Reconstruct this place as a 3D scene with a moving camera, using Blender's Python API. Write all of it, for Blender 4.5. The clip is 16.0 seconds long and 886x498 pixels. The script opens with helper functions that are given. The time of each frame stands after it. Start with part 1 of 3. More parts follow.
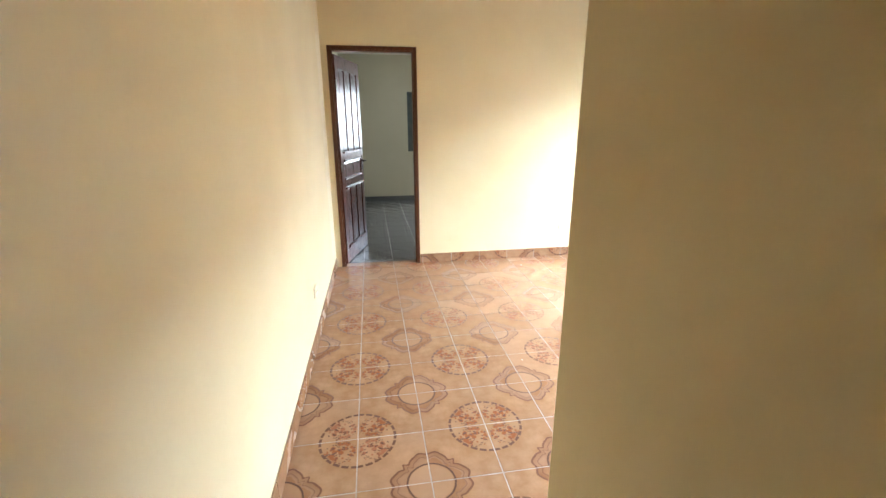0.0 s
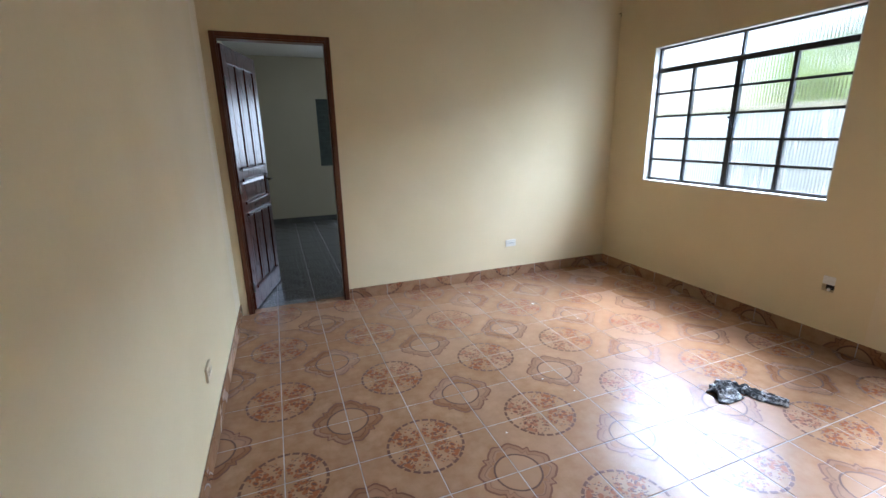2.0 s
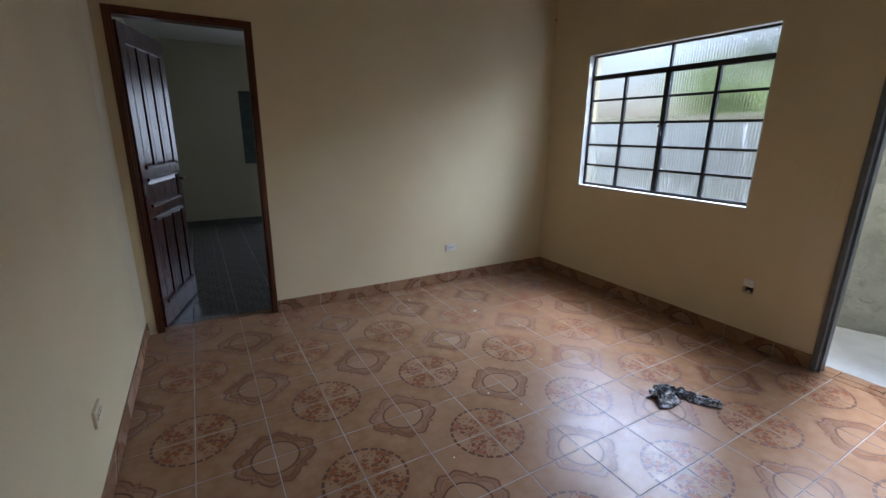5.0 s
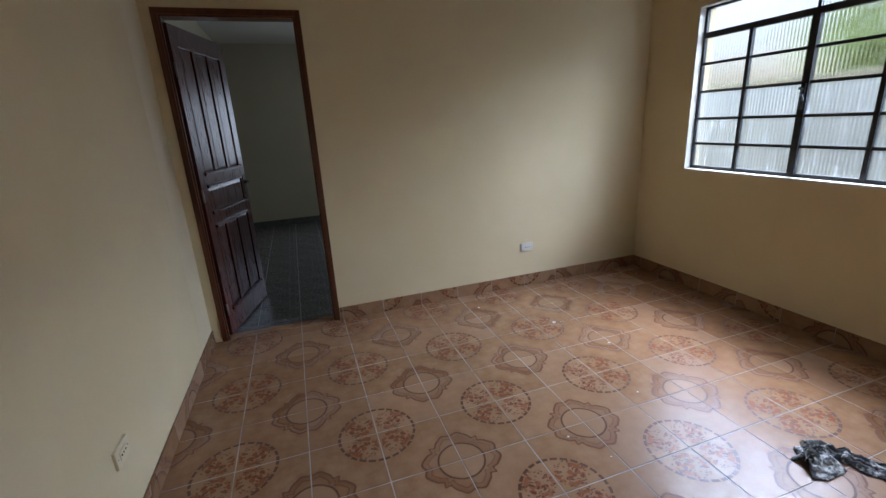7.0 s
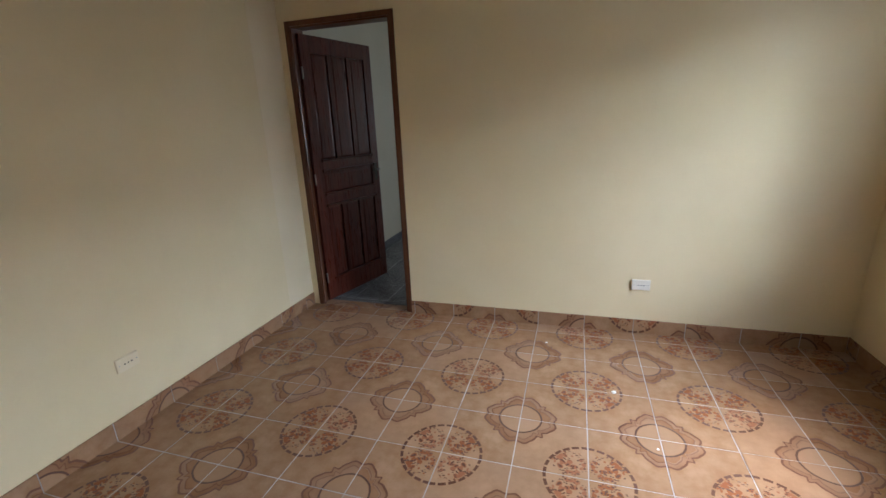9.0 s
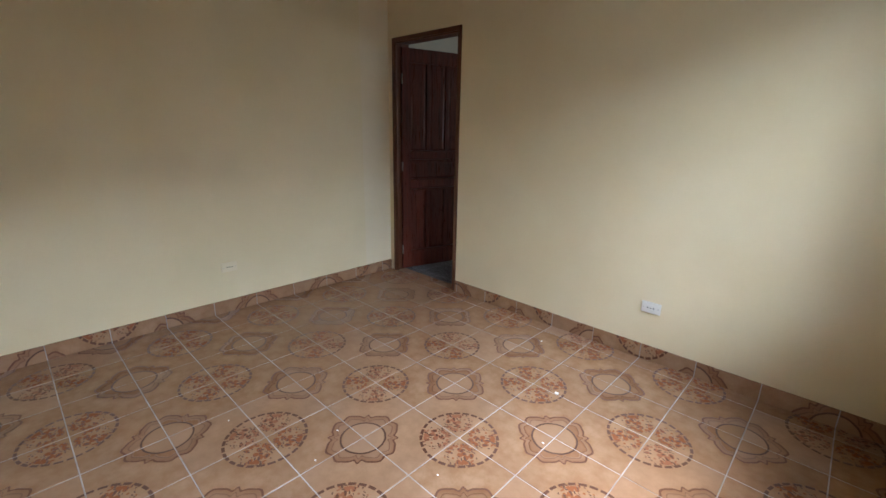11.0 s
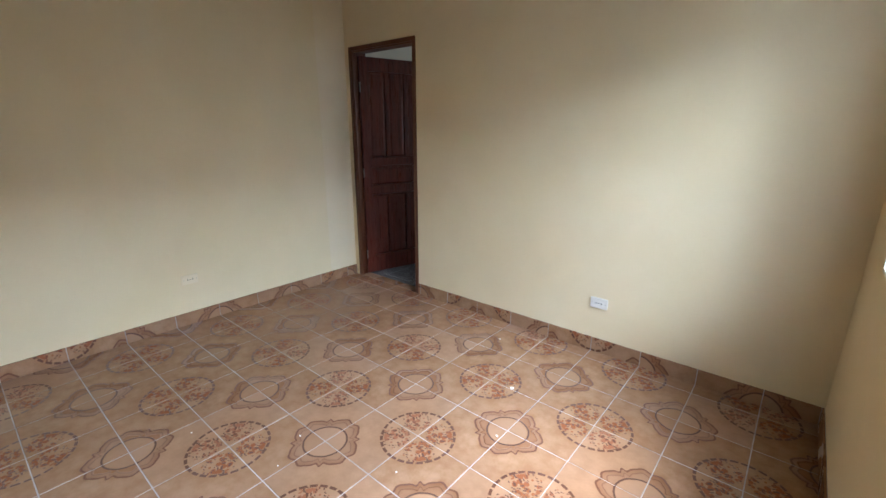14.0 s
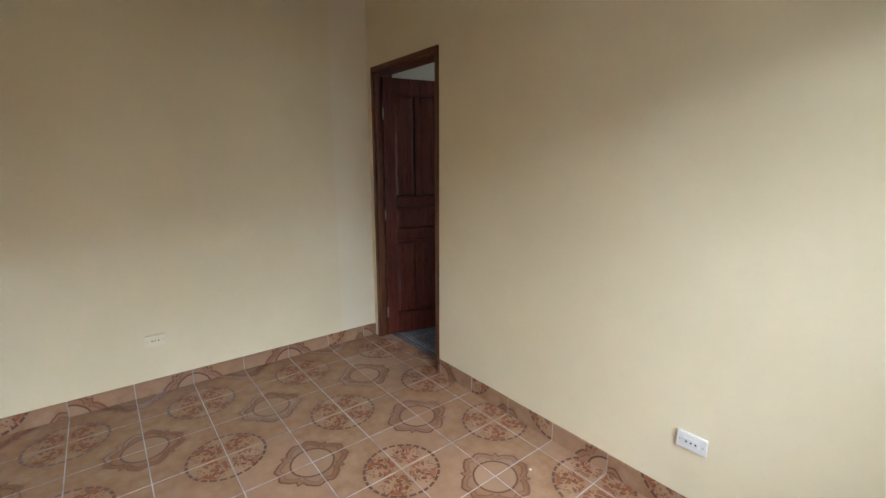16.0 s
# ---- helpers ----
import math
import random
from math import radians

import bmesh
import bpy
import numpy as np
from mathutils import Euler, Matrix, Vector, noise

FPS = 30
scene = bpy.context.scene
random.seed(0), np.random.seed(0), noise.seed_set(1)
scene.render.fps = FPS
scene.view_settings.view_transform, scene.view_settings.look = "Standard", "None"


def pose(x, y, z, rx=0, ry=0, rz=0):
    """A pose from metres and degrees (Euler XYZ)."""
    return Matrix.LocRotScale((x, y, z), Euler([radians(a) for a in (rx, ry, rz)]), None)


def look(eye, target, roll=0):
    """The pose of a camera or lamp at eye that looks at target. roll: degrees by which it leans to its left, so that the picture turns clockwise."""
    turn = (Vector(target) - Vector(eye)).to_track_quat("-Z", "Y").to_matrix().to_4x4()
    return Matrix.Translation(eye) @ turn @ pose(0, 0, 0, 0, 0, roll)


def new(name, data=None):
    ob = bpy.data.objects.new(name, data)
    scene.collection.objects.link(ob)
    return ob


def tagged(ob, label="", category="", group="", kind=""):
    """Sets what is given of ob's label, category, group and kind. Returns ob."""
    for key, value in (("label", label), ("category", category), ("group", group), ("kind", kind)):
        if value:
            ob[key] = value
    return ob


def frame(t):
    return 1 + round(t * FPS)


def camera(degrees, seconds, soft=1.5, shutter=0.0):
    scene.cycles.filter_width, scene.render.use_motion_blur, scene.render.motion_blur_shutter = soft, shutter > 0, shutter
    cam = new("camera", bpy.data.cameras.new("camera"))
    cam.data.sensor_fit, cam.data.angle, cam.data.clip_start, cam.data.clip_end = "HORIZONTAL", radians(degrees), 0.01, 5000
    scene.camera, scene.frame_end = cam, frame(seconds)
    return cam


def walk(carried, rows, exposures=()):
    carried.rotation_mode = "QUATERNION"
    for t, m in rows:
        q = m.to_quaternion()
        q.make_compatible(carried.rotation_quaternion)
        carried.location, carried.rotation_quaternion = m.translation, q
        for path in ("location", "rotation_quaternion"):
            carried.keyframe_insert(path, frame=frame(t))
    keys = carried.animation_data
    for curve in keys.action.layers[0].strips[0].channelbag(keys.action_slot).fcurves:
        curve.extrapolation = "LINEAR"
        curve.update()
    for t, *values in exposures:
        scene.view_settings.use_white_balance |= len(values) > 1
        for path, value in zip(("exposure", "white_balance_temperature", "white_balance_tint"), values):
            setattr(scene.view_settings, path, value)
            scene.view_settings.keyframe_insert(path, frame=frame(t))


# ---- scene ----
cam = camera(92.0, 16.0)
PATH = [
    (0, (-0.036, 0.023, 1.532), (0.276, 1.915, 0.964), -0.2),
    (0.5, (-0.067, 0.181, 1.512), (0.146, 2.083, 0.932), 0.8),
    (1, (-0.108, 0.427, 1.479), (0.348, 2.297, 0.935), 1.1),
    (1.5, (-0.119, 0.615, 1.47), (0.429, 2.457, 0.916), -1.2),
    (2, (-0.055, 0.813, 1.484), (0.634, 2.617, 0.964), -1.1),
    (2.5, (0.022, 0.906, 1.476), (1.069, 2.519, 0.928), -1.0),
    (3, (0.054, 0.945, 1.486), (1.525, 2.19, 0.95), -0.8),
    (3.5, (0.056, 0.944, 1.495), (1.623, 2.075, 0.982), -0.3),
    (4, (0.038, 0.968, 1.498), (1.523, 2.199, 0.97), 0.9),
    (4.5, (0.024, 0.997, 1.491), (1.27, 2.469, 0.964), 0.8),
    (5, (-0.007, 0.999, 1.493), (0.953, 2.674, 0.97), 0.7),
    (5.2, (-0.036, 1.028, 1.495), (0.868, 2.728, 0.957), 1.2),
    (7.3, (0.453, 1.415, 1.483), (0.982, 3.264, 0.933), -3.0),
    (7.5, (0.586, 1.466, 1.479), (1.052, 3.345, 0.977), -2.3),
    (8, (0.961, 1.532, 1.483), (1.175, 3.452, 0.963), -1.0),
    (8.5, (1.324, 1.53, 1.48), (1.066, 3.439, 0.94), 1.0),
    (8.7, (1.464, 1.555, 1.49), (1.061, 3.435, 0.938), -0.5),
    (10.8, (2.908, 1.86, 1.454), (1.678, 3.332, 0.889), 0.6),
    (11, (2.956, 1.85, 1.448), (1.626, 3.243, 0.908), 1.1),
    (11.5, (3.07, 1.79, 1.448), (1.484, 2.888, 0.918), 1.9),
    (12, (3.142, 1.73, 1.455), (1.391, 2.556, 0.953), 0.7),
    (12.5, (3.167, 1.663, 1.443), (1.291, 2.152, 0.953), -0.2),
    (13, (3.158, 1.643, 1.457), (1.263, 2.05, 0.964), 0.1),
    (13.5, (3.14, 1.734, 1.477), (1.433, 2.623, 0.934), 0.1),
    (14, (3.098, 1.854, 1.516), (1.859, 3.328, 0.974), 0.1),
    (14.5, (2.998, 1.947, 1.526), (2.017, 3.628, 1.068), -0.6),
    (15, (2.922, 2.182, 1.53), (1.822, 3.791, 1.082), 0.1),
    (15.5, (2.824, 2.472, 1.509), (1.48, 3.879, 1.046), -0.9),
    (16, (2.755, 2.826, 1.505), (1.226, 4.055, 1.113), -0.0),
]
EXPOSURES = [(0, 2.8, 5900, 11), (0.5, 2.5, 5900, 11), (1.0, 2.2, 5900, 11), (1.5, 1.75, 5550, 12), (2.5, 1.1, 5250, 13), (3.5, 0.55, 5250, 15), (4.5, 0.3, 5250, 15), (5, 0.2, 5350, 15),
             (7.5, 0.6, 5550, 14), (8.5, 0.9, 5700, 13), (11, 0.9, 5650, 13), (12.5, 1.25, 5400, 13), (13.2, 1.25, 5400, 13), (14.5, 1.25, 5500, 13), (16, 1.25, 5700, 13)]
walk(cam, [(t, look(eye, target, roll)) for t, eye, target, roll in PATH], EXPOSURES)

# ---- world, sun, large lights ----
world = bpy.data.worlds.new("overcast_sky")
scene.world = world
world.use_nodes = True
wn = world.node_tree
sky = wn.nodes.new("ShaderNodeTexSky")
sky.sky_type, sky.sun_disc = "NISHITA", False
sky.sun_elevation, sky.sun_rotation = radians(58), radians(70)
sky.air_density, sky.dust_density, sky.ozone_density = 1.0, 4.0, 1.0
wn.links.new(sky.outputs[0], wn.nodes["Background"].inputs[0])
wn.nodes["Background"].inputs[1].default_value = 0.15


def lamp(name, kind, energy, m, color=(1, 1, 1), angle=0.0, size=0.0, size_y=0.0, spread=180.0):
    d = bpy.data.lights.new(name, kind)
    d.energy, d.color = energy, color
    if kind == "SUN":
        d.angle = angle
    else:
        d.shape, d.size, d.size_y = "RECTANGLE", size, size_y
        d.spread = radians(spread)
    ob = new(name, d)
    ob.matrix_world = m
    return ob


sun = lamp("sun", "SUN", 4.2, look((0, 0, 10), (-4.0, -1.4, 10 - 6.8)), (1, .97, .92), angle=radians(20))
# added area lamps for sky light: over the yard wall, in the bedroom window
# yard lamp out of view brightens the rooms beyond what the sky gives
yard_fill = lamp("yard_fill_lamp", "AREA", 480, look((5.65, 3.8, 3.45), (3.6, 3.7, 1.40)), (0.83, 0.915, 1.0), size=5.4, size_y=1.5, spread=175)
back_light = lamp("back_window_skylight", "AREA", 9.5, look((2.35, 8.86, 1.55), (2.2, 7.0, 1.1)), (0.88, 0.95, 1.0), size=1.15, size_y=1.1, spread=160)


# ---- materials ----
class Nodes:
    """A short way to write node trees."""

    def __init__(self, name):
        self.mat = bpy.data.materials.new(name)
        self.mat.use_nodes = True
        self.t = self.mat.node_tree
        self.bsdf = self.t.nodes["Principled BSDF"]
        self.out = self.t.nodes["Material Output"]

    def put(self, sock, v):
        if isinstance(v, bpy.types.NodeSocket):
            self.t.links.new(v, sock)
        elif isinstance(v, tuple) and len(v) == 3 and sock.type == "RGBA":
            sock.default_value = (*v, 1)
        else:
            sock.default_value = v

    def node(self, kind, **ins):
        n = self.t.nodes.new(kind)
        for k, v in ins.items():
            if k.startswith("i_"):
                self.put(n.inputs[int(k[2:])], v)
            else:
                self.put(n.inputs[k], v)
        return n

    def m(self, op, a, b=0.0, c=0.0, clamp=False):
        n = self.t.nodes.new("ShaderNodeMath")
        n.operation, n.use_clamp = op, clamp
        for s_, v in zip(n.inputs, (a, b, c)):
            self.put(s_, v)
        return n.outputs[0]

    def mix(self, f, a, b):
        n = self.t.nodes.new("ShaderNodeMix")
        n.data_type = "RGBA"
        self.put(n.inputs[0], f), self.put(n.inputs[6], a), self.put(n.inputs[7], b)
        return n.outputs[2]

    def step(self, v, lo, hi, a=0.0, b=1.0):
        n = self.t.nodes.new("ShaderNodeMapRange")
        n.interpolation_type = "SMOOTHSTEP"
        for s_, x in zip(n.inputs, (v, lo, hi, a, b)):
            self.put(s_, x)
        return n.outputs[0]

    def coords(self, kind="Object"):
        return self.t.nodes.new("ShaderNodeTexCoord").outputs[kind]

    def noise(self, scale, detail=4.0, rough=0.55, vec=None, out=0):
        n = self.node("ShaderNodeTexNoise", Scale=scale, Detail=detail, Roughness=rough)
        self.put(n.inputs["Vector"], vec if vec is not None else self.coords())
        return n.outputs[out]

    def bump(self, h, strength=0.3, dist=0.01, normal=None):
        n = self.node("ShaderNodeBump", Strength=strength, Distance=dist, Height=h)
        if normal is not None:
            self.put(n.inputs["Normal"], normal)
        return n.outputs[0]

    def done(self, color=None, rough=None, normal=None, **kw):
        b = self.bsdf.inputs
        if color is not None:
            self.put(b["Base Color"], color)
        if rough is not None:
            self.put(b["Roughness"], rough)
        if normal is not None:
            self.put(b["Normal"], normal)
        for k, v in kw.items():
            self.put(b[k.replace("_", " ")], v)
        return self.mat


def paint(name, a, b, rough=0.6, bump=0.25):
    n = Nodes(name)
    big = n.noise(1.1, 3)
    fine = n.noise(260, 2, 0.6)
    roll = n.noise(38, 5, 0.65)
    col = n.mix(n.step(big, 0.35, 0.68), a, b)
    col = n.mix(n.m("MULTIPLY", n.step(roll, 0.5, 0.8), 0.10), col, tuple(x * 0.86 for x in a))
    h = n.m("ADD", n.m("MULTIPLY", fine, 0.25), roll)
    return n.done(col, n.step(roll, 0.3, 0.7, rough - 0.06, rough + 0.06), n.bump(h, bump, 0.003), Specular_IOR_Level=0.3)


cream = paint("cream_wall_paint", (0.705, 0.592, 0.365), (0.745, 0.632, 0.405), 0.78)
pale = paint("pale_grey_green_wall_paint", (0.62, 0.575, 0.45), (0.66, 0.615, 0.49))
white = paint("white_ceiling_paint", (0.80, 0.79, 0.76), (0.83, 0.82, 0.79))
patch_paint = paint("fresh_cream_paint", (0.72, 0.612, 0.415), (0.76, 0.652, 0.455), 0.6)
reveal_paint = paint("white_reveal_paint", (0.64, 0.62, 0.55), (0.69, 0.67, 0.60), 0.5)


def tile_material():
    n = Nodes("glazed_patterned_tile")
    uv = n.coords("UV")
    sep = n.node("ShaderNodeSeparateXYZ", i_0=uv)
    u, v = sep.outputs[0], sep.outputs[1]
    rnd = n.node("ShaderNodeObjectInfo").outputs["Random"]

    def length(x, y):
        return n.m("SQRT", n.m("ADD", n.m("MULTIPLY", x, x), n.m("MULTIPLY", y, y)))

    def near(x, c, half, soft=0.008):
        return n.step(n.m("ABSOLUTE", n.m("SUBTRACT", x, c)), half, half + soft, 1.0, 0.0)

    wob = n.noise(9, 3, 0.6, uv)
    wobble = n.m("MULTIPLY", n.m("SUBTRACT", wob, 0.5), 0.035)
    # round medallion about the corner (0, 0)
    r1 = n.m("ADD", length(u, v), n.m("MULTIPLY", wobble, 0.4))
    a1 = n.m("ARCTAN2", v, u)
    dash = n.step(n.m("SINE", n.m("MULTIPLY", a1, 26.0)), -0.85, -0.6)
    ring = n.m("MULTIPLY", near(r1, 0.565, 0.018), dash)
    # bouquet in each quarter
    du, dv = n.m("SUBTRACT", u, 0.245), n.m("SUBTRACT", v, 0.245)
    lon = n.m("MULTIPLY", n.m("ADD", du, dv), 0.7071)
    lat = n.m("MULTIPLY", n.m("SUBTRACT", du, dv), 0.7071)
    rb = length(n.m("MULTIPLY", lon, 0.92), n.m("MULTIPLY", lat, 0.92))
    ragged = n.m("ADD", rb, n.m("MULTIPLY", n.m("SUBTRACT", n.noise(14, 2, 0.6, uv), 0.5), 0.22))
    bouquet = n.step(ragged, 0.20, 0.215, 1.0, 0.0)
    swirl = n.node("ShaderNodeVectorMath", i_0=n.noise(3.5, 1, 0.5, uv, 1), i_1=(0.22, 0.22, 0.22))
    swirl.operation = "MULTIPLY"
    bent = n.node("ShaderNodeVectorMath", i_0=uv, i_1=swirl.outputs[0])
    leafmap = n.node("ShaderNodeMapping", i_0=bent.outputs[0])
    leafmap.inputs["Rotation"].default_value = (0, 0, radians(45))
    leafmap.inputs["Scale"].default_value = (18, 27, 1)
    vor = n.node("ShaderNodeTexVoronoi", Scale=1.0, Randomness=1.0, i_0=leafmap.outputs[0])
    vor2 = n.node("ShaderNodeTexVoronoi", Scale=13.0, Randomness=1.0, i_0=uv)
    leaf = n.m("MULTIPLY", n.step(vor.outputs["Distance"], 0.32, 0.41, 1.0, 0.0), bouquet)
    petal = n.m("MULTIPLY", n.step(vor2.outputs["Distance"], 0.48, 0.56, 1.0, 0.0), n.step(ragged, 0.18, 0.205, 1.0, 0.0))
    # cartouche about the corner (1, 1)
    U, V = n.m("SUBTRACT", 1.0, u), n.m("SUBTRACT", 1.0, v)
    r2 = n.m("ADD", length(U, V), n.m("MULTIPLY", wobble, 0.5))
    a2 = n.m("ARCTAN2", V, U)
    c4 = n.m("COSINE", n.m("MULTIPLY", a2, 4.0))
    tip = n.m("POWER", n.m("MAXIMUM", n.m("MULTIPLY", c4, -1.0), 0.0), 18.0)
    lobe = n.m("MULTIPLY", n.m("COSINE", n.m("MULTIPLY", a2, 16.0)), -0.013)
    rout = n.m("ADD", n.m("ADD", n.m("MULTIPLY_ADD", c4, 0.055, 0.515), n.m("ADD", n.m("MULTIPLY", tip, 0.105), n.m("MULTIPLY", n.m("COSINE", n.m("MULTIPLY", a2, 8.0)), -0.03))), lobe)
    gap = n.m("SUBTRACT", rout, r2)
    band = n.m("MULTIPLY", n.m("MULTIPLY", n.step(gap, 0.0, 0.01), n.step(r2, 0.325, 0.335)), n.step(gap, 0.05, 0.15, 1.0, 0.25))
    line = near(gap, 0.014, 0.012)
    line2 = n.m("MULTIPLY", near(gap, 0.095, 0.005), 0.5)
    inner = n.step(r2, 0.29, 0.32, 1.0, 0.0)
    circ = near(r2, 0.325, 0.009)
    within = n.m("MULTIPLY", n.step(gap, 0.08, 0.11), 0.45)
    # glaze
    mott = n.noise(3.2, 4, 0.6, uv)
    base = n.mix(n.step(mott, 0.3, 0.72), (0.275, 0.150, 0.076), (0.365, 0.216, 0.122))
    base = n.mix(n.m("MULTIPLY", n.step(n.noise(24, 4, 0.7, uv), 0.45, 0.8), 0.25), base, (0.225, 0.118, 0.058))
    base = n.mix(n.m("MULTIPLY", rnd, 0.35), base, (0.31, 0.176, 0.097))
    brown, dark, red = (0.165, 0.062, 0.024), (0.055, 0.017, 0.009), (0.25, 0.085, 0.034)
    col = n.mix(n.m("MULTIPLY", n.step(r1, 0.55, 0.57, 1.0, 0.0), 0.12), base, (0.40, 0.25, 0.148))
    col = n.mix(within, col, (0.26, 0.138, 0.078))
    col = n.mix(n.m("MULTIPLY", inner, 0.4), col, (0.40, 0.25, 0.148))
    col = n.mix(n.m("MULTIPLY", band, 0.50), col, brown)
    col = n.mix(n.m("MULTIPLY", line2, 0.8), col, dark)
    col = n.mix(n.m("MULTIPLY", line, 0.85), col, (0.115, 0.038, 0.016))
    col = n.mix(n.m("MULTIPLY", circ, 0.85), col, dark)
    col = n.mix(n.m("MULTIPLY", ring, 0.95), col, (0.092, 0.032, 0.014))
    col = n.mix(n.m("MULTIPLY", petal, 0.9), col, red)
    col = n.mix(n.m("MULTIPLY", leaf, 0.9), col, (0.088, 0.030, 0.014))
    print_ = n.m("MAXIMUM", n.m("MAXIMUM", ring, leaf), n.m("MAXIMUM", n.m("MAXIMUM", line, circ), n.m("MULTIPLY", band, 0.5)))
    wave = n.noise(2.2, 2, 0.5, uv)
    h = n.m("ADD", n.m("MULTIPLY", print_, 0.32), n.m("ADD", n.m("MULTIPLY", wave, 0.5), n.m("MULTIPLY", rnd, 0.0)))
    rough = n.m("ADD", n.m("MULTIPLY_ADD", rnd, 0.05, 0.235), n.m("MULTIPLY", print_, 0.05))
    return n.done(col, rough, n.bump(h, 0.30, 0.004), Specular_IOR_Level=0.27)


TILE = tile_material()


def plain(name, a, b, rough=0.5, scale=6, bump=0.2, dist=0.004, metal=0.0, fine=60, spec=0.5):
    n = Nodes(name)
    f = n.noise(scale, 5, 0.6)
    g = n.noise(fine, 3, 0.6)
    col = n.mix(n.step(f, 0.3, 0.7), a, b)
    h = n.m("ADD", f, n.m("MULTIPLY", g, 0.35))
    return n.done(col, n.step(g, 0.3, 0.7, max(rough - 0.07, 0.02), rough + 0.07), n.bump(h, bump, dist), Metallic=metal, Specular_IOR_Level=spec)


def wood(name, a, b, rough):
    n = Nodes(name)
    mp = n.node("ShaderNodeMapping", i_0=n.coords())
    mp.inputs["Scale"].default_value = (22, 22, 1.3)
    g = n.noise(1.6, 6, 0.65, mp.outputs[0])
    f = n.noise(5.5, 3, 0.5, mp.outputs[0])
    col = n.mix(n.step(g, 0.3, 0.7), a, b)
    col = n.mix(n.m("MULTIPLY", n.step(f, 0.5, 0.8), 0.22), col, tuple(x * 0.5 for x in a))
    return n.done(col, n.step(f, 0.3, 0.7, rough, rough + 0.1), n.bump(g, 0.12, 0.002), Coat_Weight=0.12, Coat_Roughness=0.2, Specular_IOR_Level=0.4)


grout = plain("pale_cement_grout", (0.27, 0.225, 0.20), (0.48, 0.425, 0.39), 0.75, 5, 0.4)
door_wood = wood("dark_varnished_wood", (0.055, 0.010, 0.005), (0.105, 0.021, 0.010), 0.26)
frame_wood = wood("red_brown_varnished_wood", (0.075, 0.023, 0.009), (0.14, 0.048, 0.019), 0.3)
# made-up dark tone for the unseen ceiling, cuts bounced light
ceiling_dim = wood("dimmed_ceiling_boards", (0.07, 0.035, 0.016), (0.12, 0.06, 0.028), 0.45)
grey_tile = plain("slate_grey_floor_tile", (0.12, 0.123, 0.128), (0.19, 0.193, 0.198), 0.25, 7, 0.10)
grey_joint = plain("grey_joint", (0.42, 0.42, 0.41), (0.52, 0.52, 0.50), 0.8)
hall_tile = plain("olive_beige_floor_tile", (0.19, 0.14, 0.075), (0.27, 0.20, 0.115), 0.3, 8)
black_steel = plain("black_painted_steel", (0.012, 0.012, 0.014), (0.03, 0.03, 0.033), 0.4, 30, 0.2, 0.002)
grey_steel = plain("grey_painted_steel", (0.115, 0.125, 0.13), (0.17, 0.18, 0.185), 0.38, 8, 0.15, 0.002)
leaf_steel = plain("dark_grey_painted_door_steel", (0.062, 0.066, 0.07), (0.095, 0.10, 0.105), 0.42, 8, 0.15, 0.002)
dark_sheet = plain("dark_grey_painted_sheet", (0.035, 0.037, 0.04), (0.06, 0.062, 0.066), 0.4, 8, 0.15, 0.002)
shutter_paint = plain("grey_green_shutter_paint", (0.075, 0.10, 0.10), (0.11, 0.135, 0.135), 0.5, 8, 0.15)
white_plastic = plain("ivory_white_plastic", (0.80, 0.79, 0.75), (0.84, 0.83, 0.79), 0.32, 12, 0.05)
stained_plastic = plain("cream_stained_plastic", (0.66, 0.60, 0.47), (0.72, 0.66, 0.54), 0.4, 12, 0.05)
aged_plastic = plain("aged_ivory_plastic", (0.72, 0.69, 0.61), (0.77, 0.74, 0.66), 0.4, 12, 0.05)
# black that paints the shade inside socket holes and the open box
hole_black = plain("black_hole_shade", (0.01, 0.01, 0.01), (0.02, 0.02, 0.02), 0.7)
metal = plain("worn_steel", (0.35, 0.34, 0.32), (0.5, 0.48, 0.45), 0.35, 40, 0.1, 0.002, 1.0)
dark_metal = plain("dark_bronze", (0.045, 0.035, 0.028), (0.09, 0.07, 0.055), 0.35, 40, 0.1, 0.002, 0.8)
plaster_chip = plain("white_plaster", (0.75, 0.73, 0.69), (0.85, 0.83, 0.8), 0.8, 60, 0.5)
concrete = plain("pale_concrete", (0.46, 0.46, 0.43), (0.60, 0.60, 0.56), 0.85, 2.5, 0.6, 0.01)
earth = plain("dry_earth_and_grass", (0.10, 0.11, 0.05), (0.20, 0.17, 0.10), 0.95, 0.6, 0.6, 0.05)
bark = plain("grey_brown_bark", (0.07, 0.05, 0.035), (0.15, 0.115, 0.085), 0.9, 12, 0.8, 0.02)


def rough_render():
    n = Nodes("rough_cement_render")
    mp = n.node("ShaderNodeMapping", i_0=n.coords())
    mp.inputs["Scale"].default_value = (1, 1, 1.15)
    a = n.noise(2.6, 8, 0.62, mp.outputs[0])
    b = n.noise(11, 6, 0.7, mp.outputs[0])
    c = n.noise(70, 3, 0.6)
    col = n.mix(n.step(a, 0.3, 0.7), (0.25, 0.255, 0.225), (0.345, 0.35, 0.315))
    col = n.mix(n.m("MULTIPLY", n.step(b, 0.5, 0.75), 0.3), col, (0.19, 0.185, 0.165))
    h = n.m("ADD", n.m("MULTIPLY", a, 1.3), n.m("ADD", n.m("MULTIPLY", n.step(b, 0.42, 0.7), 0.35), n.m("MULTIPLY", c, 0.10)))
    return n.done(col, 0.92, n.bump(h, 0.75, 0.05))


render_mat = rough_render()


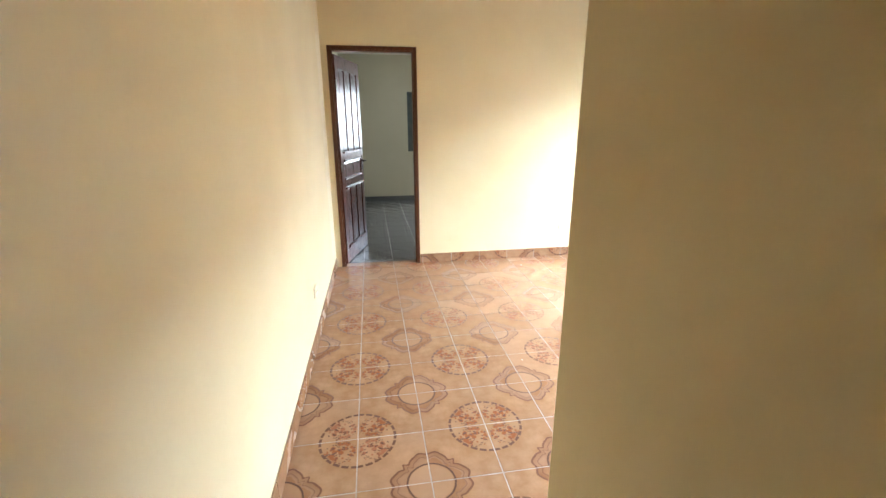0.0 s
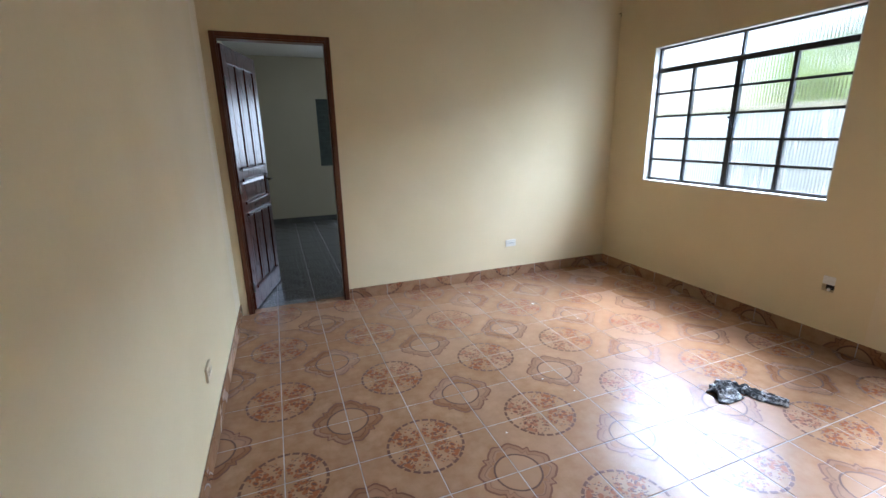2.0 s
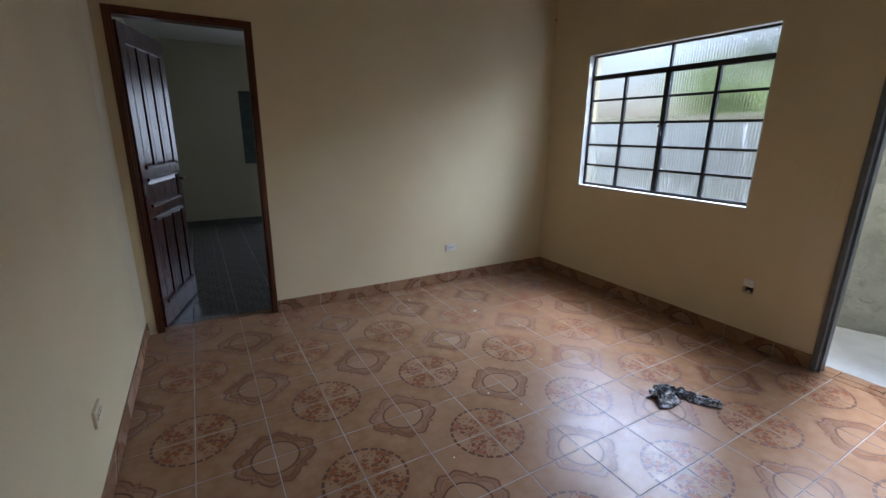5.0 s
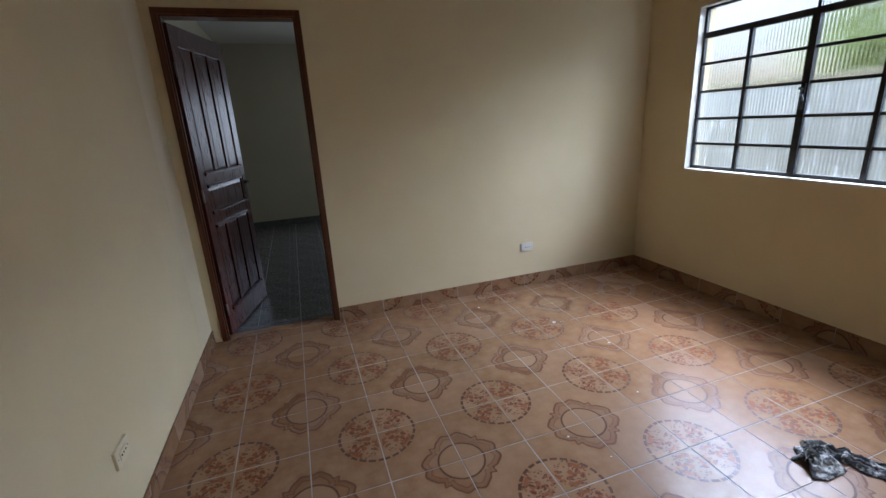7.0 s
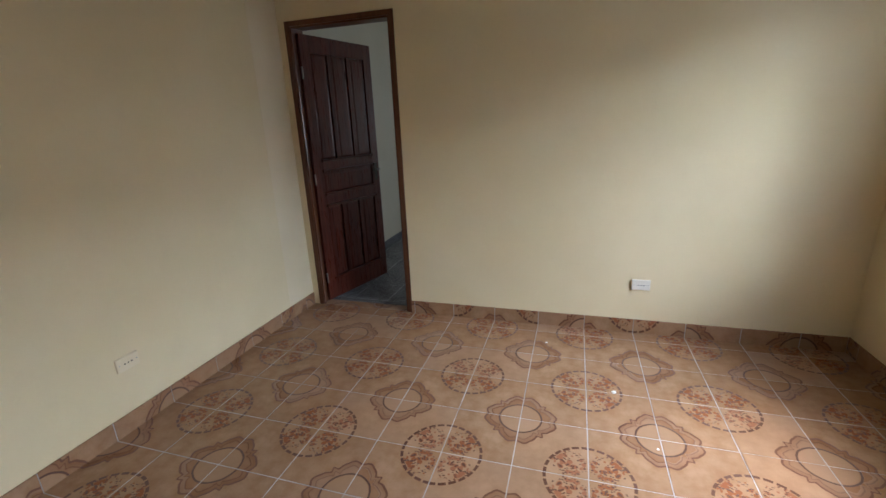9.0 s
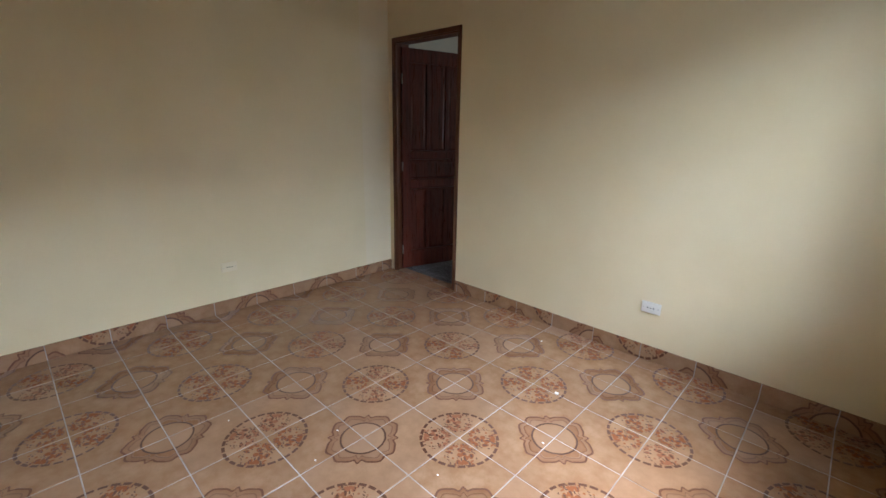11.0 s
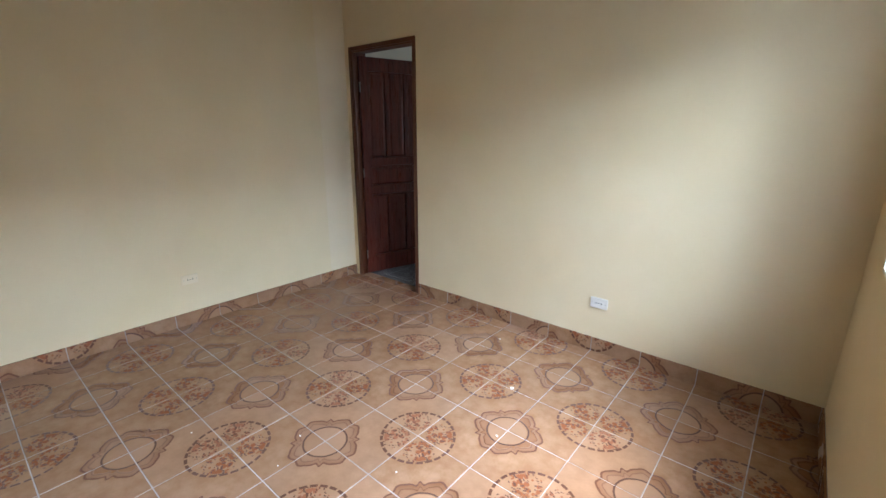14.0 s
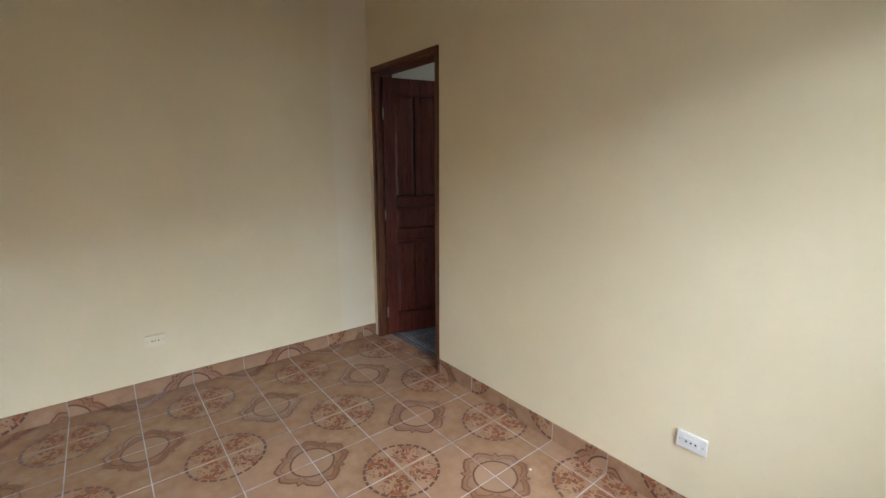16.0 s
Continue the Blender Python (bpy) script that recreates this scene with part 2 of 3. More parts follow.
def cloth_mat():
    n = Nodes("grey_striped_rag_cloth")
    f = n.noise(26, 5, 0.65)
    g = n.noise(60, 3, 0.6)
    col = n.mix(n.step(f, 0.46, 0.62), (0.035, 0.037, 0.04), (0.52, 0.53, 0.54))
    col = n.mix(n.m("MULTIPLY", n.step(g, 0.5, 0.7), 0.4), col, (0.09, 0.095, 0.10))
    return n.done(col, 0.92, n.bump(g, 0.6, 0.006))


rag_cloth = cloth_mat()


def glass(name, color, rough, ribs, wave, stain=0.0):
    n = Nodes(name)
    sep = n.node("ShaderNodeSeparateXYZ", i_0=n.coords())
    s_ = n.m("SINE", n.m("MULTIPLY", sep.outputs[1], 2 * math.pi / ribs))
    h = n.m("ADD", n.m("MULTIPLY", s_, 0.5), n.m("MULTIPLY", n.noise(14, 3), wave))
    drip = n.noise(30, 4, 0.6)
    n.bsdf.inputs["Transmission Weight"].default_value = 1.0
    n.bsdf.inputs["IOR"].default_value = 1.45
    n.done(color, n.step(drip, 0.4, 0.75, rough, rough + 0.12), n.bump(h, 0.5, 0.004))
    if stain:
        mp = n.node("ShaderNodeMapping", i_0=n.coords())
        mp.inputs["Scale"].default_value = (1, 9, 2.2)
        streak = n.noise(2.4, 6, 0.7, mp.outputs[0])
        film = n.node("ShaderNodeBsdfTranslucent", Color=(0.85, 0.87, 0.88))
        mx = n.node("ShaderNodeMixShader", i_0=n.step(streak, 0.54, 0.75, 0.01, stain))
        n.t.links.new(n.bsdf.outputs[0], mx.inputs[1])
        n.t.links.new(film.outputs[0], mx.inputs[2])
        n.t.links.new(mx.outputs[0], n.out.inputs[0])
    return n.mat


ribbed_glass = glass("ribbed_window_glass", (0.95, 0.98, 0.96), 0.10, 0.022, 0.06)
frosted_glass = glass("cloudy_ribbed_glass", (0.74, 0.81, 0.90), 0.28, 0.022, 0.35, 0.14)
door_glass = glass("pale_blue_door_glass", (0.78, 0.90, 0.93), 0.22, 0.03, 0.6)


def leaf_mat(name, a, b):
    n = Nodes(name)
    r = n.node("ShaderNodeNewGeometry").outputs["Random Per Island"]
    n.done(n.mix(r, a, b), 0.5)
    tr = n.node("ShaderNodeBsdfTranslucent", Color=n.mix(r, tuple(x * 1.3 for x in a), tuple(x * 1.3 for x in b)))
    mx = n.node("ShaderNodeMixShader", i_0=0.4)
    n.t.links.new(n.bsdf.outputs[0], mx.inputs[1])
    n.t.links.new(tr.outputs[0], mx.inputs[2])
    n.t.links.new(mx.outputs[0], n.out.inputs[0])
    return n.mat


bright_leaf = leaf_mat("bright_yellow_green_leaves", (0.24, 0.33, 0.11), (0.42, 0.49, 0.20))
dark_leaf = leaf_mat("dark_green_leaves", (0.13, 0.17, 0.085), (0.38, 0.41, 0.26))


# ---- mesh helpers ----
def add_box(bm, x0, y0, z0, x1, y1, z1, bevel=0.0):
    r = bmesh.ops.create_cube(bm, size=1)
    for v in r["verts"]:
        v.co = ((x0 + x1) / 2 + v.co.x * (x1 - x0), (y0 + y1) / 2 + v.co.y * (y1 - y0), (z0 + z1) / 2 + v.co.z * (z1 - z0))
    if bevel:
        es = list({e for v in r["verts"] for e in v.link_edges})
        bmesh.ops.bevel(bm, geom=es, offset=bevel, segments=2, affect="EDGES", profile=0.6)
    return bm


def boxes(*list_, bevel=0.0):
    bm = bmesh.new()
    for b in list_:
        add_box(bm, *b, bevel=bevel)
    return bm


def rod(p, q, r, seg=12, r2=None):
    bm = bmesh.new()
    p, q = Vector(p), Vector(q)
    bmesh.ops.create_cone(bm, cap_ends=True, segments=seg, radius1=r, radius2=r if r2 is None else r2, depth=(q - p).length)
    m = Matrix.Translation((p + q) / 2) @ (q - p).to_track_quat("Z", "Y").to_matrix().to_4x4()
    bmesh.ops.transform(bm, matrix=m, verts=bm.verts)
    return bm


def join(*bms):
    out = bmesh.new()
    for b in bms:
        me = bpy.data.meshes.new("tmp")
        b.to_mesh(me)
        b.free()
        out.from_mesh(me)
        bpy.data.meshes.remove(me)
    return out


def mesh_of(name, bm, mat, smooth=False):
    bmesh.ops.recalc_face_normals(bm, faces=bm.faces)
    me = bpy.data.meshes.new(name)
    bm.to_mesh(me)
    bm.free()
    me.materials.append(mat)
    if smooth:
        for p in me.polygons:
            p.use_smooth = True
    return me


def part(name, bm, mat, parent=None, label="", smooth=False):
    ob = new(name, mesh_of(name, bm, mat, smooth))
    ob.parent = parent
    if label:
        ob["label"] = label
    return ob


def structure(name, bm, mat, label, category="wall"):
    return tagged(part(name, bm, mat), label, category, kind="structure")


def thing(name, m, label, category, group=""):
    ob = new(name)
    ob.empty_display_size = 0.1
    ob.matrix_world = m
    return tagged(ob, label, category, group)


def wall_cells(axis, lo, hi, a0, a1, z1, holes):
    """A wall from lo to hi in thickness, from a0 to a1 along, with holes (b0, b1, zb, zt)."""
    aa = sorted({a0, a1, *(h[0] for h in holes), *(h[1] for h in holes)})
    zz = sorted({0.0, z1, *(h[2] for h in holes), *(h[3] for h in holes)})
    keep = set()
    for i in range(len(aa) - 1):
        for k in range(len(zz) - 1):
            ca, cz = (aa[i] + aa[i + 1]) / 2, (zz[k] + zz[k + 1]) / 2
            if not any(h[0] < ca < h[1] and h[2] < cz < h[3] for h in holes):
                keep.add((i, k))
    bm = bmesh.new()
    cache = {}

    def vert(a, z, s_):
        key = (a, z, s_)
        if key not in cache:
            cache[key] = bm.verts.new((s_, a, z) if axis == "x" else (a, s_, z))
        return cache[key]

    for i, k in keep:
        b, c, z, y = aa[i], aa[i + 1], zz[k], zz[k + 1]
        for s_ in (lo, hi):
            bm.faces.new([vert(b, z, s_), vert(c, z, s_), vert(c, y, s_), vert(b, y, s_)])
        for (di, dk), (p, q) in {(-1, 0): ((b, z), (b, y)), (1, 0): ((c, z), (c, y)), (0, -1): ((b, z), (c, z)), (0, 1): ((b, y), (c, y))}.items():
            if (i + di, k + dk) not in keep:
                bm.faces.new([vert(*p, lo), vert(*q, lo), vert(*q, hi), vert(*p, hi)])
    return bm


# ---- plan ----
XL, XR, YF, YB, H = -0.502, 3.39, 0.875, 4.635, 2.95     # living room
WT = 0.165                                              # wall thickness
HX = 0.386                                              # hall's side wall
WY0, WY1, WZ0, WZ1 = 2.56, 4.145, 1.0, 2.222            # window
DY0, DY1, DZ = 1.02, 1.995, 2.23                        # street door
IX0, IX1, IZ = -0.405, 0.462, 2.247                     # bedroom door
BX, BY = -0.545, 8.78                                    # bedroom
HOLE = (2.409, 2.481, 0.388, 0.497)

# ---- large structure ----
WEST = pose(XL, YF, 0, 0, 0, -0.55)                   # the west wall too: the room narrows towards the bedroom
structure("wall_west", boxes((-0.15, -1.3 - YF, 0, 0, YB - YF + 0.001, H)), cream, "cream painted plaster wall along hall and living room").matrix_world = WEST
structure("wall_north", wall_cells("y", YB, YB + WT, XL - 0.15, XR + WT, H, [(IX0, IX1, 0, IZ)]), cream, "cream painted plaster wall with a wooden bedroom door")
structure("wall_east", wall_cells("x", XR, XR + WT, -1.3, YB, H, [(WY0, WY1, WZ0, WZ1), (DY0, DY1, 0, DZ), HOLE]), cream, "cream painted plaster wall with steel window and street door")
SOUTH = pose(HX, YF, 0, 0, 0, 1.7)                    # the south wall runs slightly askew
structure("wall_south", boxes((0, -0.14, 0, 3.055, 0, H)), cream, "cream painted plaster wall beside the hall opening").matrix_world = SOUTH
structure("wall_hall", boxes((HX, -1.3, 0, HX + 0.14, YF - 0.14, H)), cream, "cream painted hall wall")
structure("wall_lintel", boxes((XL, YF - 0.14, 2.20, HX, YF, H)), cream, "cream painted lintel over the hall opening")
structure("wall_hall_end", boxes((XL - 0.15, -1.45, 0, XR + WT, -1.3, H)), cream, "cream painted end wall of the hall")
# ceiling out of view, kept dark so the upper walls stay dim
structure("ceiling", boxes((XL - 0.15, -1.45, H, XR + WT, YB + WT, H + 0.12)), ceiling_dim, "unseen ceiling, darkened to dim the upper walls", "ceiling")
structure("wall_bedroom_west", boxes((BX - 0.15, YB + WT, 0, BX, BY, H)), pale, "pale painted bedroom wall")
structure("wall_bedroom_north", wall_cells("y", BY, BY + 0.15, BX - 0.15, XR + WT, H, [(0.71, 1.61, 0.97, 2.10), (1.77, 2.93, 0.97, 2.10)]), pale, "pale painted bedroom wall with a shuttered and an open window")
structure("wall_bedroom_east", boxes((XR, YB + WT, 0, XR + WT, BY, H)), pale, "pale painted bedroom wall")
structure("wall_bedroom_south", boxes((BX, YB + WT, IZ + 0.001, XR, YB + WT + 0.004, H), (IX1 + 0.001, YB + WT, 0, XR, YB + WT + 0.004, IZ + 0.001), (BX, YB + WT, 0, IX0 - 0.001, YB + WT + 0.004, IZ + 0.001)), pale, "pale painted inner face of the bedroom wall")
structure("ceiling_bedroom", boxes((BX - 0.15, YB + WT, 2.75, XR + WT, BY + 0.15, H + 0.12)), white, "white painted bedroom ceiling", "ceiling")
structure("ground", boxes((-120, -120, -0.45, 160, 160, -0.16)), earth, "earth and grass ground reaching the horizon", "ground")
structure("floor_base", boxes((XL - 0.15, -1.45, -0.15, XR + WT, BY + 0.15, -0.007)), grout, "pale cement bed with joints between the tiles", "floor")
structure("yard_pavement", boxes((XR + WT, -3.0, -0.15, 6.2, 10, -0.035), bevel=0.01), concrete, "pale worn concrete paving of the side yard", "pavement")

# ---- bedroom door: frame and open leaf ----
JT = 0.036
y0, y1 = YB - 0.008, YB + WT + 0.008
door_frame = tagged(part("door_frame", boxes((IX0, y0, 0, IX0 + JT, y1, IZ), bevel=0.003), frame_wood), "red-brown varnished wooden door frame", "door frame", kind="structure")
part("jamb", boxes((IX1 - JT, y0, 0, IX1, y1, IZ), bevel=0.003), frame_wood, door_frame)
part("head", boxes((IX0 + JT, y0, IZ - JT, IX1 - JT, y1, IZ), bevel=0.003), frame_wood, door_frame)
for nm, b in (("stop", (IX0 + JT, y0 + 0.012, 0, IX0 + JT + 0.012, y0 + 0.030, IZ - JT)), ("stop", (IX1 - JT - 0.012, y0 + 0.012, 0, IX1 - JT, y0 + 0.030, IZ - JT)), ("stop", (IX0 + JT + 0.012, y0 + 0.012, IZ - JT - 0.012, IX1 - JT - 0.012, y0 + 0.030, IZ - JT))):
    part(nm, boxes(b), frame_wood, door_frame)


def raised_panel(x0, z0, x1, z1, t=0.011):
    """A fielded panel, both faces, with sloped margins."""
    bm = bmesh.new()
    g = min(0.026, (x1 - x0) * 0.32)
    for s_ in (1, -1):
        o = [bm.verts.new((x, s_ * 0.004, z)) for x, z in ((x0, z0), (x1, z0), (x1, z1), (x0, z1))]
        i = [bm.verts.new((x, s_ * t, z)) for x, z in ((x0 + g, z0 + g), (x1 - g, z0 + g), (x1 - g, z1 - g), (x0 + g, z1 - g))]
        bm.faces.new(i)
        for k in range(4):
            bm.faces.new([o[k], o[(k + 1) % 4], i[(k + 1) % 4], i[k]])
    return bm


LW, LH, LT = 0.80, 2.178, 0.017


def wooden_leaf(m):
    d = thing("wooden_door", m, "dark varnished panelled wooden door standing open into the bedroom", "door")
    st, mu = 0.095, 0.045
    part("stile", boxes((0, -LT, 0.012, st, LT, LH), bevel=0.003), door_wood, d)
    part("stile", boxes((LW - st, -LT, 0.012, LW, LT, LH), bevel=0.003), door_wood, d)
    rails = [(0.012, 0.20), (0.845, 0.945), (1.125, 1.225), (2.05, LH)]
    for a, b in rails:
        part("rail", boxes((st, -LT, a, LW - st, LT, b), bevel=0.003), door_wood, d)
    w = (LW - 2 * st - 2 * mu) / 3
    for a, b in ((0.20, 0.845), (1.225, 2.05)):
        for k in range(3):
            x = st + k * (w + mu)
            part("panel", raised_panel(x, a, x + w, b), door_wood, d)
            if k < 2:
                part("muntin", boxes((x + w, -LT, a, x + w + mu, LT, b), bevel=0.003), door_wood, d)
    part("panel", raised_panel(st, 0.945, LW - st, 1.125), door_wood, d)
    for s_ in (1, -1):
        for z, dp in ((0.188, 0.010), (0.838, 0.016), (0.938, 0.010), (1.130, 0.010), (1.218, 0.010)):
            part("moulding", boxes((st - 0.008, s_ * (LT - 0.003), z, LW - st + 0.008, s_ * (LT + dp), z + 0.016), bevel=0.004), door_wood, d)
    for s_ in (1, -1):
        part("lock_plate", boxes((LW - 0.072, s_ * LT, 0.985, LW - 0.032, s_ * (LT + 0.004), 1.145), bevel=0.001), dark_metal, d, "dark metal lock plate")
        h = part("door_handle", rod((LW - 0.052, s_ * LT, 1.09), (LW - 0.052, s_ * (LT + 0.05), 1.09), 0.008), dark_metal, d, "dark metal lever handle", True)
        part("lever", rod((LW - 0.046, s_ * (LT + 0.047), 1.09), (LW - 0.16, s_ * (LT + 0.05), 1.088), 0.0085, r2=0.006), dark_metal, h, smooth=True)
    for z in (0.22, 1.08, 1.90):
        part("hinge", rod((-0.003, -LT - 0.004, z - 0.045), (-0.003, -LT - 0.004, z + 0.045), 0.007), metal, d, "steel butt hinge", True)
    return d


wooden_leaf(pose(-0.360, YB + 0.068, 0, 0, 0, 74.6))

# ---- steel window of the living room ----
FX = XR + 0.058                       # plane of the steel frame


def steel_window():
    w = tagged(part("window_1", boxes((FX, WY0, WZ0, FX + 0.03, WY0 + 0.022, WZ1)), black_steel), "black steel sliding window with small ribbed panes", "window", kind="structure")
    part("frame_bar", boxes((FX, WY1 - 0.022, WZ0, FX + 0.03, WY1, WZ1)), black_steel, w)
    part("frame_bar", boxes((FX, WY0 + 0.022, WZ0, FX + 0.03, WY1 - 0.022, WZ0 + 0.028)), black_steel, w)
    part("frame_bar", boxes((FX, WY0 + 0.022, WZ1 - 0.018, FX + 0.03, WY1 - 0.022, WZ1)), black_steel, w)
    zt = 2.018
    part("transom", boxes((FX - 0.006, WY0 + 0.022, zt - 0.02, FX + 0.036, WY1 - 0.022, zt + 0.02)), black_steel, w)
    ys = [WY0 + 0.011, 2.945, 3.345, 3.755, WY1 - 0.011]
    zs = [WZ0 + 0.02, 1.205, 1.40, 1.605, 1.812, zt]
    part("mullion", boxes((FX, ys[2] - 0.009, zt + 0.02, FX + 0.025, ys[2] + 0.009, WZ1 - 0.018)), black_steel, w)
    part("mullion", boxes((FX - 0.008, ys[2] - 0.022, zs[0], FX + 0.03, ys[2] + 0.022, zt - 0.02)), black_steel, w)
    for y in (ys[1], ys[3]):
        part("mullion", boxes((FX - 0.004, y - 0.013, zs[0], FX + 0.026, y + 0.013, zt - 0.02)), black_steel, w)
    for i in range(4):
        for k in range(1, 5):
            part("glazing_bar", boxes((FX + 0.002, ys[i] + 0.012, zs[k] - 0.0095, FX + 0.022, ys[i + 1] - 0.012, zs[k] + 0.0095)), black_steel, w)
    x = FX + 0.012
    for i in range(4):
        for k in range(5):
            p = part("pane", boxes((x, ys[i] + 0.008, zs[k] + 0.004, x + 0.004, ys[i + 1] - 0.008, zs[k + 1] - 0.004)), frosted_glass if k < 3 else ribbed_glass, w, "cloudy glass pane" if k < 3 else "ribbed glass pane")
            p.visible_shadow = False
    for a, b in ((ys[0], ys[2]), (ys[2], ys[4])):
        p = part("pane", boxes((x, a + 0.008, zt + 0.016, x + 0.004, b - 0.008, WZ1 - 0.014)), ribbed_glass, w, "ribbed glass pane")
        p.visible_shadow = False
    # latch on the meeting stile
    lt = part("latch", boxes((FX - 0.022, ys[2] - 0.012, 1.44, FX - 0.008, ys[2] + 0.012, 1.60), bevel=0.003), black_steel, w, "dark steel latch")
    part("lever", rod((FX - 0.03, ys[2] + 0.004, 1.55), (FX - 0.045, ys[2] - 0.03, 1.49), 0.006), black_steel, lt)
    part("knob", rod((FX - 0.02, ys[2], 1.565), (FX - 0.05, ys[2], 1.57), 0.009), black_steel, lt)
    return w


steel_window()
EPS = 0.003
reveal = structure("window_reveal", boxes((XR - 0.002, WY0 - EPS, WZ0 - 0.012, FX, WY1 + EPS, WZ0 + 0.004), bevel=0.002), reveal_paint, "white painted window sill and reveal", "sill")
part("reveal_side", boxes((XR - 0.001, WY1 - 0.004, WZ0 + 0.004, FX, WY1 + 0.004, WZ1)), reveal_paint, reveal)
part("reveal_side", boxes((XR - 0.001, WY0 - 0.004, WZ0 + 0.004, FX, WY0 + 0.004, WZ1)), reveal_paint, reveal)
part("reveal_top", boxes((XR - 0.001, WY0, WZ1 - 0.004, FX, WY1, WZ1 + 0.004)), reveal_paint, reveal)

# ---- steel street door ----
FW = 0.034
sx0, sx1 = XR - 0.012, XR + 0.09
sframe = tagged(part("street_door_frame", boxes((sx0, DY1 - FW, 0, sx1, DY1, DZ), bevel=0.003), grey_steel), "grey painted steel door frame", "door frame", kind="structure")
part("jamb", boxes((sx0, DY0, 0, sx1, DY0 + FW, DZ), bevel=0.003), grey_steel, sframe)
part("head", boxes((sx0, DY0 + FW, DZ - FW, sx1, DY1 - FW, DZ), bevel=0.003), grey_steel, sframe)
part("rebate", boxes((sx0 + 0.04, DY1 - FW - 0.015, 0, sx1, DY1 - FW, DZ - FW)), grey_steel, sframe)
part("strike_plate", boxes((sx0 + 0.035, DY1 - FW - 0.004, 0.02, sx0 + 0.06, DY1 - FW, 0.14)), metal, sframe)


def street_door(m):
    d = thing("steel_door", m, "grey steel glazed street door standing open along the wall", "door")
    W, HH, T = 0.86, 2.17, 0.018
    st = 0.062
    part("stile", boxes((0, -T, 0.012, st, T, HH), bevel=0.003), leaf_steel, d)
    part("stile", boxes((W - st, -T, 0.012, W, T, HH), bevel=0.003), leaf_steel, d)
    part("rail", boxes((st, -T, HH - 0.06, W - st, T, HH), bevel=0.003), leaf_steel, d)
    part("rail", boxes((st, -T, 0.50, W - st, T, 0.56), bevel=0.003), leaf_steel, d)
    part("rail", boxes((st, -T, 0.012, W - st, T, 0.10), bevel=0.003), dark_sheet, d)
    part("kick_panel", boxes((st, -0.006, 0.10, W - st, 0.006, 0.50)), dark_sheet, d, "dark steel sheet panel")
    zs = [0.56, 0.95, 1.34, 1.73, HH - 0.06]
    mid = W / 2
    for k in range(4):
        for a, b in ((st, mid), (mid, W - st)):
            p = part("pane", boxes((a + 0.006, -0.003, zs[k] + 0.006, b - 0.006, 0.003, zs[k + 1] - 0.006)), door_glass, d, "pale ribbed glass pane")
            p.visible_shadow = False
        if k:
            part("glazing_bar", boxes((st, -0.012, zs[k] - 0.012, W - st, 0.012, zs[k] + 0.012)), leaf_steel, d)
            lt = part("vent_latch", boxes((mid + 0.1, -0.04, zs[k] + 0.012, mid + 0.13, -0.012, zs[k] + 0.07), bevel=0.003), black_steel, d, "black vent latch")
            part("stay_arm", rod((mid + 0.115, -0.03, zs[k] + 0.05), (mid + 0.2, -0.055, zs[k] + 0.02), 0.006), black_steel, lt)
    part("mullion", boxes((mid - 0.01, -0.012, 0.56, mid + 0.01, 0.012, HH - 0.06)), leaf_steel, d)
    for s_ in (1, -1):
        h = part("door_handle", rod((W - 0.031, s_ * T, 1.06), (W - 0.031, s_ * (T + 0.042), 1.06), 0.009), dark_metal, d, "dark metal lever handle", True)
        part("lever", rod((W - 0.025, s_ * (T + 0.038), 1.06), (W - 0.115, s_ * (T + 0.040), 1.057), 0.009, r2=0.007), dark_metal, h, smooth=True)
        part("lock_plate", boxes((W - 0.047, s_ * T, 0.93, W - 0.015, s_ * (T + 0.004), 1.12), bevel=0.001), dark_metal, d)
    for z in (0.25, 1.1, 1.95):
        part("hinge", rod((-0.006, T + 0.002, z - 0.05), (-0.006, T + 0.002, z + 0.05), 0.009), leaf_steel, d, smooth=True)
    return d


street_door(pose(XR - 0.03, DY0 + 0.050, 0, 0, 0, 179.6))

# ---- bedroom: shuttered window, skirting ----
sh = tagged(part("window_2", boxes((0.71, BY + 0.06, 0.97, 0.75, BY + 0.09, 2.10)), shutter_paint), "closed grey-green steel shutter window", "window", kind="structure")
part("frame_bar", boxes((0.75, BY + 0.06, 2.06, 1.61, BY + 0.09, 2.10)), shutter_paint, sh)
part("frame_bar", boxes((0.75, BY + 0.06, 0.97, 1.61, BY + 0.09, 1.01)), shutter_paint, sh)
part("frame_bar", boxes((1.57, BY + 0.06, 1.01, 1.61, BY + 0.09, 2.06)), shutter_paint, sh)
part("mullion", boxes((1.14, BY + 0.055, 1.01, 1.18, BY + 0.09, 2.06)), shutter_paint, sh)
for xa, xb in ((0.75, 1.14), (1.18, 1.57)):
    for k in range(14):
        z = 1.01 + k * 0.075
        bm = boxes((xa, -0.005, 0, xb, 0.005, 0.082))
        bmesh.ops.rotate(bm, verts=bm.verts, cent=(0, 0, 0), matrix=Matrix.Rotation(radians(14), 3, "X"))
        bmesh.ops.translate(bm, verts=bm.verts, vec=(0, BY + 0.08, z))
        part("slat", bm, shutter_paint, sh)
for nm, b in (("baseboard_bedroom_north", (BX, BY - 0.012, 0, XR, BY, 0.09)), ("baseboard_bedroom_west", (BX, YB + WT + 0.01, 0, BX + 0.012, BY - 0.012, 0.09))):
    structure(nm, boxes(b, bevel=0.002), grey_tile, "slate grey tile skirting", "baseboard")
structure("baseboard_hall", boxes((XL, -1.2, 0, XL + 0.008, YF - 0.02, 0.085), bevel=0.002), hall_tile, "greyish skirting of the hall", "baseboard")


